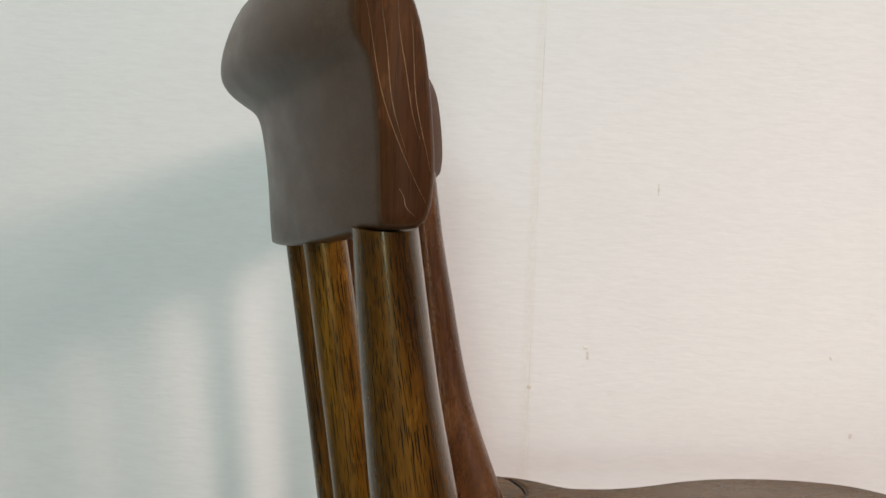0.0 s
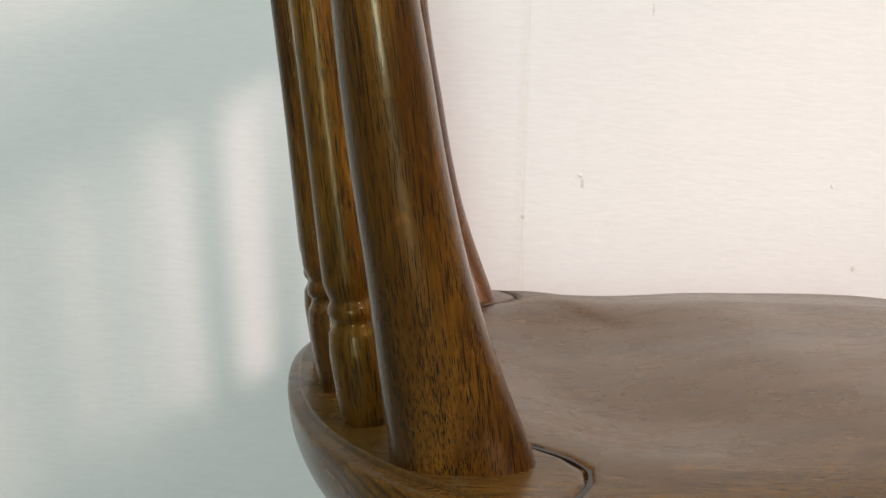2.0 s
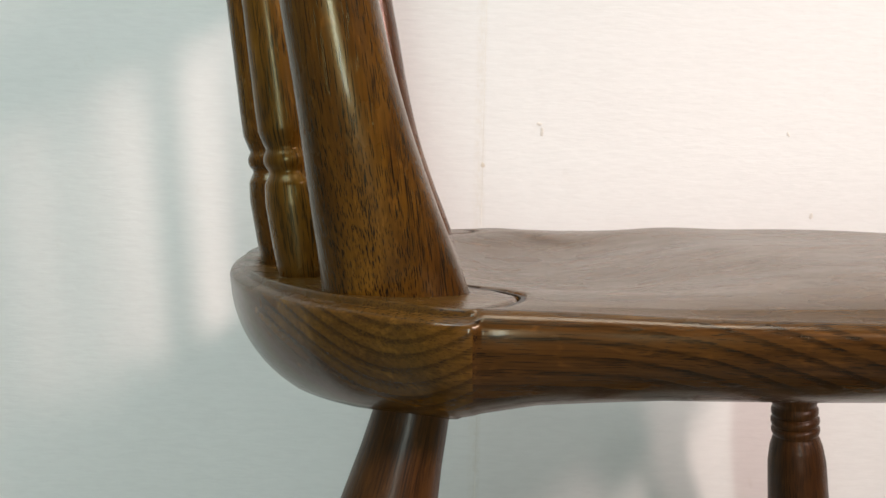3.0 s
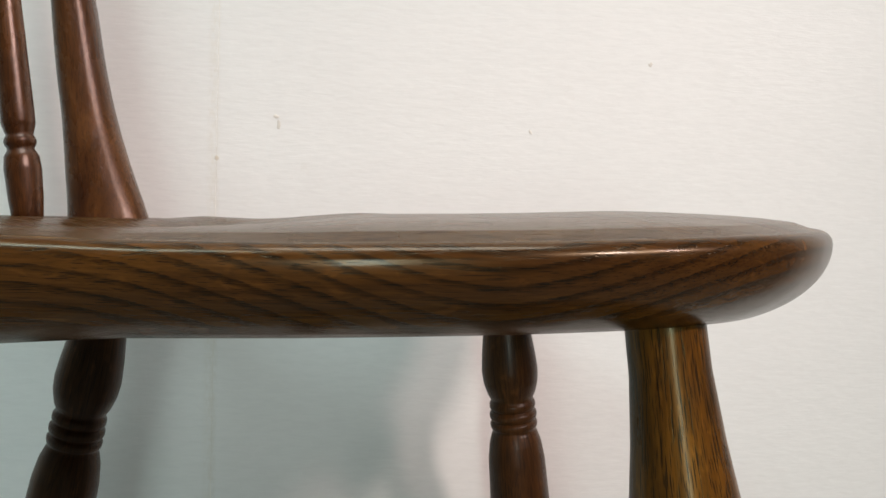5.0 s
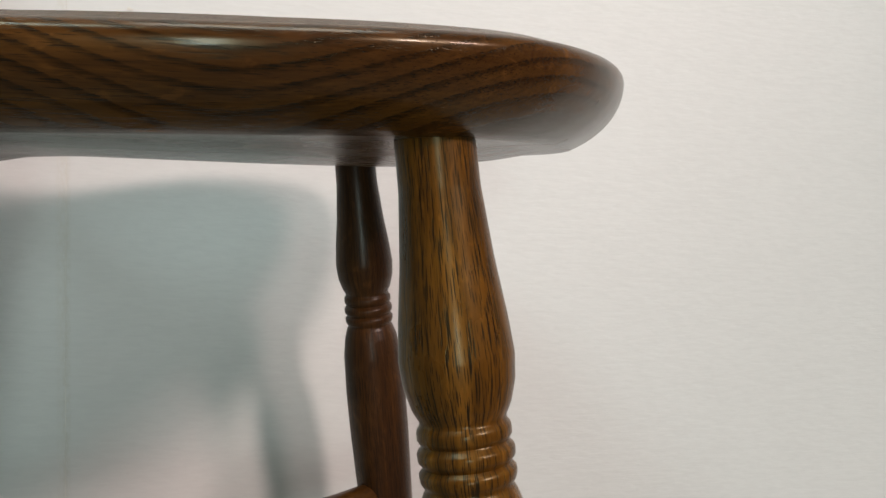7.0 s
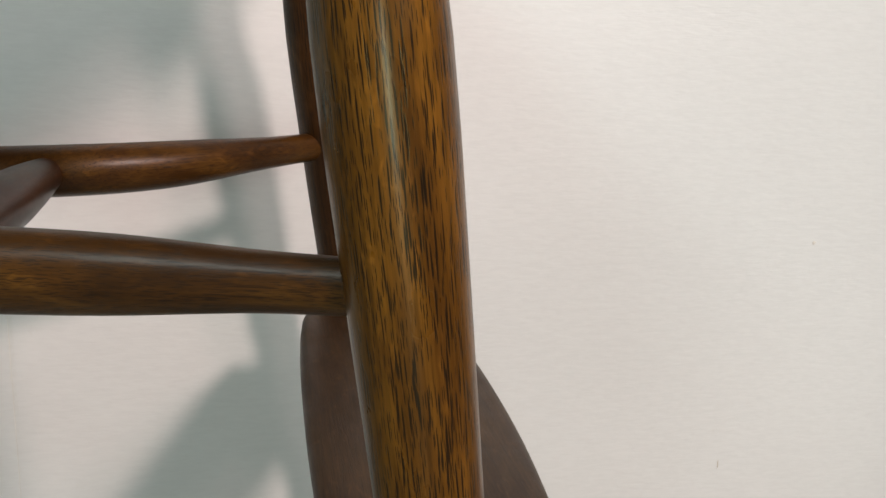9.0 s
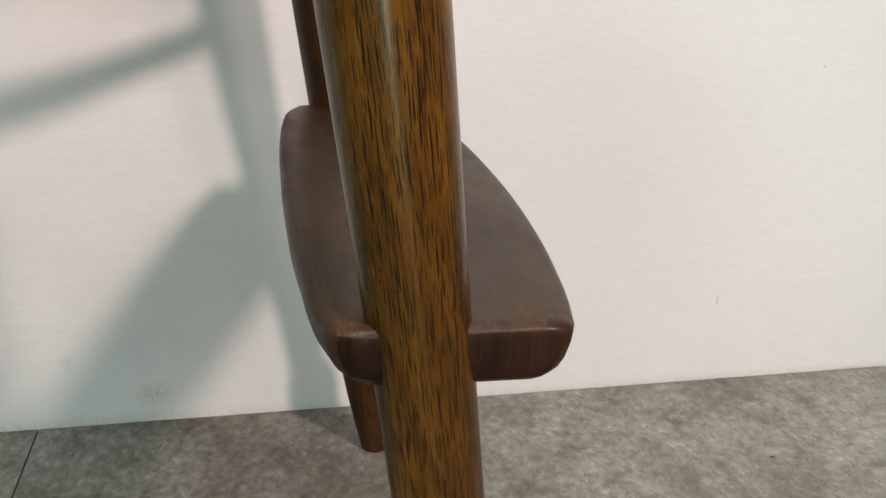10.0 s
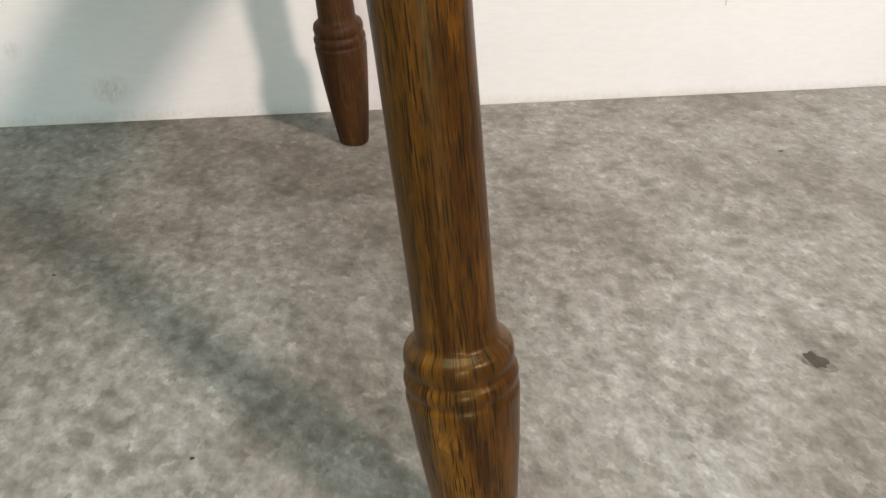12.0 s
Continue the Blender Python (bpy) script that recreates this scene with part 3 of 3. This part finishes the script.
def front_axis(z, side):
    return (0.2515 - (0.0016 if side > 0 else 0.0) * z / 0.6 + 0.1231 * (0.70 - z), side * (0.1612 + 0.0847 * (0.70 - z)), z)


def back_axis(z, side):
    return (-0.0030 + (0.0055 if side > 0 else 0.0) - 0.225 * (0.70 - z), side * (0.118 - side * 0.008 + 0.085 * (0.70 - z)), z)


def leg(axis, side, label, wood):
    top = 0.684
    prof = [(z / top, r) for z, r in LEG if z < top] + [(1.0, 0.0141)]
    return grain_along(part("leg", turned(axis(0.0, side), axis(top, side), prof, 56), wood, chair, label), axis(0.0, side), axis(top, side))


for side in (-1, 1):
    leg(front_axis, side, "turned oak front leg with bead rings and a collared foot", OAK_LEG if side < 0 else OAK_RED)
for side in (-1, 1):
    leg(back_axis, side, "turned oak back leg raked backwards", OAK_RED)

# stretchers: round, swelling in the middle, the side ones bowed inwards
def bent(way, radii, sides=32, count=48):
    """A round rod along a smooth line; way: rows of (share, x, y, z), radii: rows of (share, radius)."""
    rows = smooth_path(way, count)
    size = smooth_path(radii, count)
    pts = [Vector(r[1:]) for r in rows]
    rings = []
    for k, p in enumerate(pts):
        d = pts[min(k + 1, count - 1)] - pts[max(k - 1, 0)]
        turn = d.to_track_quat("Z", "Y").to_matrix()
        rings.append([p + turn @ Vector((math.cos(q) * size[k][1], math.sin(q) * size[k][1], 0)) for q in np.linspace(0, 2 * math.pi, sides, endpoint=False)])
    return loft(rings)


for side in (-1, 1):
    if side < 0:
        bow = [(0.230, -0.1615, 0.4200), (0.180, -0.1460, 0.4185), (0.128, -0.1340, 0.4175), (0.075, -0.1280, 0.4170), (0.015, -0.1280, 0.4160)]
    else:
        bow = [(0.230, 0.1400, 0.4205), (0.180, 0.1080, 0.4180), (0.128, 0.0900, 0.4165), (0.075, 0.0840, 0.4155), (0.015, 0.0900, 0.4150)]
    way = [(0.0, *front_axis(0.4225, side))] + [(q, *p) for q, p in zip((0.16, 0.30, 0.45, 0.60, 0.78), bow)] + [(1.0, *back_axis(0.414, side))]
    rod = part("side_stretcher", bent(way, [(0.0, 0.0094), (0.12, 0.0104), (0.28, 0.0142), (0.45, 0.0152), (0.65, 0.0142), (0.88, 0.0104), (1.0, 0.0094)]), OAK_RAIL, chair, "swelling round side stretcher")
    grain_along(rod, front_axis(0.4225, side), bow[2])
part("cross_stretcher", bent([(0.0, 0.117, -0.132, 0.4170), (0.5, 0.117, -0.022, 0.4155), (1.0, 0.117, 0.088, 0.4160)], [(0.0, 0.0088), (0.25, 0.0128), (0.5, 0.0146), (0.75, 0.0128), (1.0, 0.0088)]), OAK_CROSS, chair, "swelling round cross stretcher")


# footrest board between the front legs
def footrest():
    plan = [(-0.205, 0.2800, 0.3455), (-0.2035, 0.2755, 0.3480), (-0.200, 0.2722, 0.3502), (-0.19, 0.2688, 0.3530), (-0.15, 0.2640, 0.3600), (-0.08, 0.2605, 0.3672), (0.0, 0.2595, 0.3700), (0.08, 0.2605, 0.3680), (0.13, 0.2630, 0.3620), (0.158, 0.2665, 0.3560), (0.174, 0.2725, 0.3490)]
    rows = smooth_path(plan, 150)
    left = [(x0, y) for y, x0, x1 in rows]
    right = [(x1, y) for y, x0, x1 in rows][::-1]
    front = [(left[0][0] + (right[-1][0] - left[0][0]) * k / 14, rows[0][0]) for k in range(13, 0, -1)]
    back = [(left[-1][0] + (right[0][0] - left[-1][0]) * k / 14, rows[-1][0]) for k in range(1, 14)]
    loop = [Vector(p) for p in left + back + right + front]
    centre = Vector((0.31, -0.01))
    rings = []
    for drop, inset, end_inset, shrink in ((0.0, 0.0, 0.0, 0.4), (0.0, 0.012, 0.006, 1), (0.0, 0.0075, 0.0034, 1), (0.0004, 0.0045, 0.0022, 1), (0.0011, 0.0022, 0.0011, 1), (0.0024, 0.0007, 0.0003, 1), (0.0042, 0.0, 0.0, 1),
                                           (0.008, 0.0004, 0.0, 1), (0.013, 0.0020, 0.0, 1), (0.0165, 0.0040, 0.0003, 1), (0.0188, 0.0064, 0.0010, 1), (0.0202, 0.0094, 0.0022, 1), (0.0205, 0.0130, 0.005, 1), (0.0205, 0.0, 0.0, 0.3)):
        ring = []
        for p in loop:
            if shrink < 1:
                q = centre + (p - centre) * shrink
            else:
                d = p - centre
                q = Vector((p.x - math.copysign(min(abs(d.x), inset), d.x) * min(1, abs(d.x) / 0.03), p.y - math.copysign(end_inset, d.y) * min(1, max(0, abs(d.y) - 0.12) / 0.05)))
            ring.append((q.x, q.y, 0.3062 - drop))
        rings.append(ring)
    bm = loft(rings)
    n = len(loop)
    bm.faces.ensure_lookup_table()
    bm.normal_update()
    for k in range(2 * n, 5 * n):
        if bm.faces[k].calc_center_median().y < -0.196:
            bm.faces[k].material_index = 1
    for f in bm.faces[5 * n:]:
        if abs(f.normal.y) > 0.8:
            f.material_index = 2
    return bm


part("footrest", footrest(), [OAK_DARK, OAK_WORN, OAK_FOOT_END], chair, "dark worn footrest board with rubbed edges")


# back posts
def post(side):
    # height, back edge, front edge, lateral centre, half thickness
    rows = smooth_path([(0.696, -0.0470, 0.0072, 0.1605, 0.0165), (0.7085, -0.0480, 0.0026, 0.1630, 0.0167), (0.7277, -0.0505, -0.0052, 0.1668, 0.0170), (0.766, -0.0552, -0.0188, 0.1735, 0.0168),
                        (0.802, -0.0608, -0.0280, 0.1775, 0.0160), (0.845, -0.0660, -0.0365, 0.1825, 0.0163), (0.88, -0.0692, -0.0435, 0.1852, 0.0160), (0.9380, -0.0735, -0.0525, 0.1880, 0.0150)], 40)
    rings = []
    for z, x0, x1, yc, h in rows:
        ring = []
        for q in np.linspace(0, 2 * math.pi, 48, endpoint=False):
            c, s = math.cos(q), math.sin(q)
            e = 0.90
            ring.append(((x0 + x1) / 2 + (x1 - x0) / 2 * math.copysign(abs(c) ** e, c), side * yc + h * math.copysign(abs(s) ** e, s), z))
        rings.append(ring)
    return grain_along(part("back_post", loft(rings), OAK_POST if side < 0 else OAK_FAR, chair, "flared oak back post, broad at its base"), (-0.026, side * 0.163, 0.70), (-0.058, side * 0.183, 0.93))


for side in (-1, 1):
    post(side)


def crest_front(y):
    return -0.1110 + 0.0596 * (y / 0.2) ** 2


SPINDLE = [(0.0, 0.0092), (0.06, 0.0105), (0.14, 0.0112), (0.175, 0.0104), (0.188, 0.0084), (0.196, 0.0078), (0.203, 0.0093), (0.213, 0.0098), (0.223, 0.0093), (0.231, 0.0078), (0.240, 0.0088), (0.262, 0.0102), (0.30, 0.0102), (0.60, 0.0090), (1.0, 0.0082)]
for side in (-1, 1):
    for x, y in ((-0.0595, 0.1205), (-0.0785, 0.0745), (-0.0855, 0.0252)):
        top = (crest_front(y * 1.12) - 0.0060, side * y * 1.12, 0.931)
        x = x + (0.0034 if side < 0 and 0.05 < y < 0.1 else 0.0)
        grain_along(part("spindle", turned((x, side * y, 0.697), top, SPINDLE, 32), OAK_FAR if side > 0 else OAK_SHEEN if y > 0.1 else OAK_POST, chair, "turned oak spindle with one bead ring"), (x, side * y, 0.697), top)


# crest rail: bowed backwards, its top rolled over to the back
def crest():
    front = [(0.0, -0.0060), (0.018, -0.0024), (0.055, -0.0002), (0.12, 0.0009), (0.25, 0.0012), (0.5, -0.0008), (0.72, -0.0042), (0.86, -0.0095), (0.95, -0.0165)]
    top = [(0.99, -0.0250), (1.0, -0.0300)]
    back = [(0.935, -0.0350), (0.835, -0.0395), (0.745, -0.0410), (0.682, -0.0382), (0.632, -0.0320), (0.595, -0.0265), (0.545, -0.0232), (0.44, -0.0214), (0.28, -0.0200), (0.05, -0.0190), (0.0, -0.0170)]
    coarse = [Vector(p) for p in front + top + back]
    loop = []
    for k in range(len(coarse)):
        p0, p1, p2, p3 = (coarse[(k + j - 1) % len(coarse)] for j in range(4))
        for j in range(3):
            q = j / 3
            loop.append(0.5 * ((2 * p1) + (p2 - p0) * q + (2 * p0 - 5 * p1 + 4 * p2 - p3) * q * q + (3 * p1 - p0 - 3 * p2 + p3) * q**3))
    rings = []
    ys = [-0.2065, -0.2062, -0.2055, -0.2046] + list(np.linspace(-0.2035, 0.2035, 60)) + [0.2046, 0.2055, 0.2062, 0.2065]
    for y in ys:
        u = min(1.0, abs(y) / 0.2)
        low, high = 0.9115 + 0.0240 * u**2 - 0.0035 * y / 0.2, 1.0140 + 0.0065 * u**2 - 0.0035 * y / 0.2
        inset = 0.0019 * max(0.0, (abs(y) - 0.2035) / 0.0030) ** 2
        ring = []
        for s, d in loop:
            zz = low + inset + (high - low - 2 * inset) * s
            roll = max(0.0, -d - 0.0232)
            s = max(0.0, s)
            dd = d * (1 - 0.16 * u**2 * step(-0.010, -0.0165, d)) - 0.004 * s**1.5 * (1 - u**2) + roll * 0.5 * u**2
            mid = -0.0125 - 0.006 * s
            dd = dd + (mid - dd) * min(1.0, inset / 0.0115)
            ring.append((crest_front(y) + dd, y, zz))
        rings.append(ring)
    bm = loft(rings)
    bm.normal_update()
    for f in bm.faces:
        if abs(f.normal.y) > 0.9:
            f.material_index = 1
    return bm


crest_rail = part("crest_rail", crest(), [OAK_CREST, OAK_END], chair, "bowed oak crest rail with a rolled top edge")

# pale drying lines in the grain of the near end
for x, z, reach, bend in ((-0.0690, 1.006, 0.060, 0.0200), (-0.0640, 1.005, 0.044, 0.0080), (-0.0595, 1.006, 0.040, 0.0075), (-0.0560, 1.004, 0.048, 0.0072), (-0.0575, 0.9515, 0.0080, 0.0040)):
    bm = bmesh.new()
    last = None
    for k in range(17):
        s = k / 16
        h = 0.00022 * math.sin(math.pi * (0.06 + 0.88 * s))
        c = x + bend * (0.55 * s + 0.45 * s**3) + 0.0003 * math.sin(s * 9 + x * 900)
        row = [bm.verts.new((c - h, -0.2064, z - reach * s)), bm.verts.new((c, -0.20662, z - reach * s)), bm.verts.new((c + h, -0.2064, z - reach * s))]
        if last:
            for j in range(2):
                bm.faces.new((last[j], last[j + 1], row[j + 1], row[j]))
        last = row
    part("grain_line", bm, PALE, crest_rail, "thin pale line in the grain", False)


# ---- marks on wall and floor ----
def blot(name, place_of, size_u, size_v, material, label, category, seed, count=18, lift=0.0003, group=""):
    """A thin ragged stain on a plane; place_of(u, v, lift) gives points of the plane."""
    rng = random.Random(seed)
    rim_pts = []
    wild = [rng.random() for _ in range(count)]
    for k in range(count):
        q = 2 * math.pi * k / count
        r = 0.55 + 0.8 * (0.25 * wild[k - 1] + 0.5 * wild[k] + 0.25 * wild[(k + 1) % count])
        rim_pts.append((math.cos(q) * size_u * r / 2, math.sin(q) * size_v * r / 2))
    rings = [[place_of(u, v, 0.0001) for u, v in rim_pts], [place_of(u * 0.9, v * 0.9, lift) for u, v in rim_pts], [place_of(u * 0.3, v * 0.3, lift * 1.05) for u, v in rim_pts]]
    ob = tagged(mesh_object(name, loft(rings), material), label, category, group=group)
    return ob


def wall_mark(x, z, w, h, material, seed, label="small brownish scuff on the woven wallpaper"):
    blot("wall_mark", lambda u, v, l: on_wall(x + u, z + v, 0.0006 + l * 0.4), w, h, material, label, "mark", seed, group="scuffs on the wall")


# scuffs and specks on the paper: place along the wall, height, width, height of mark
for k, (x, z, w, h) in enumerate(((0.0432, 0.750, 0.0030, 0.0045), (0.093, 0.779, 0.0030, 0.0085), (0.0905, 0.786, 0.0045, 0.0030), (0.331, 0.712, 0.0035, 0.0060), (0.307, 0.782, 0.0030, 0.0045), (0.413, 0.845, 0.0035, 0.0040), (0.146, 0.925, 0.0015, 0.0120), (0.699, 0.089, 0.0015, 0.0110), (0.774, 0.320, 0.0045, 0.0045))):
    wall_mark(x, z, w, h, FAINT if k in (1, 2, 3, 4, 5, 6, 8) else STAIN, k)


def floor_mark(x, y, w, h, seed, label, material, lift=0.0002):
    blot("floor_mark", lambda u, v, l: Vector((x + u, y + v, lift + l * 0.4)), w, h, material, label, "mark", seed, 28, group="marks on the floor")


floor_mark(0.5425, -0.1180, 0.0150, 0.0200, 71, "brown burnt ring on the grey floor", BURN)
floor_mark(0.5420, -0.1165, 0.0110, 0.0140, 74, "dark burn mark on the grey floor", DENT, 0.0004)
for k, (x, y, w) in enumerate(((0.6809, 0.1588, 0.0050), (0.2272, -0.1423, 0.0025), (0.1417, 0.0292, 0.0030))):
    floor_mark(x, y, w, w * 0.8, 80 + k, "small dark speck on the grey floor", DENT)
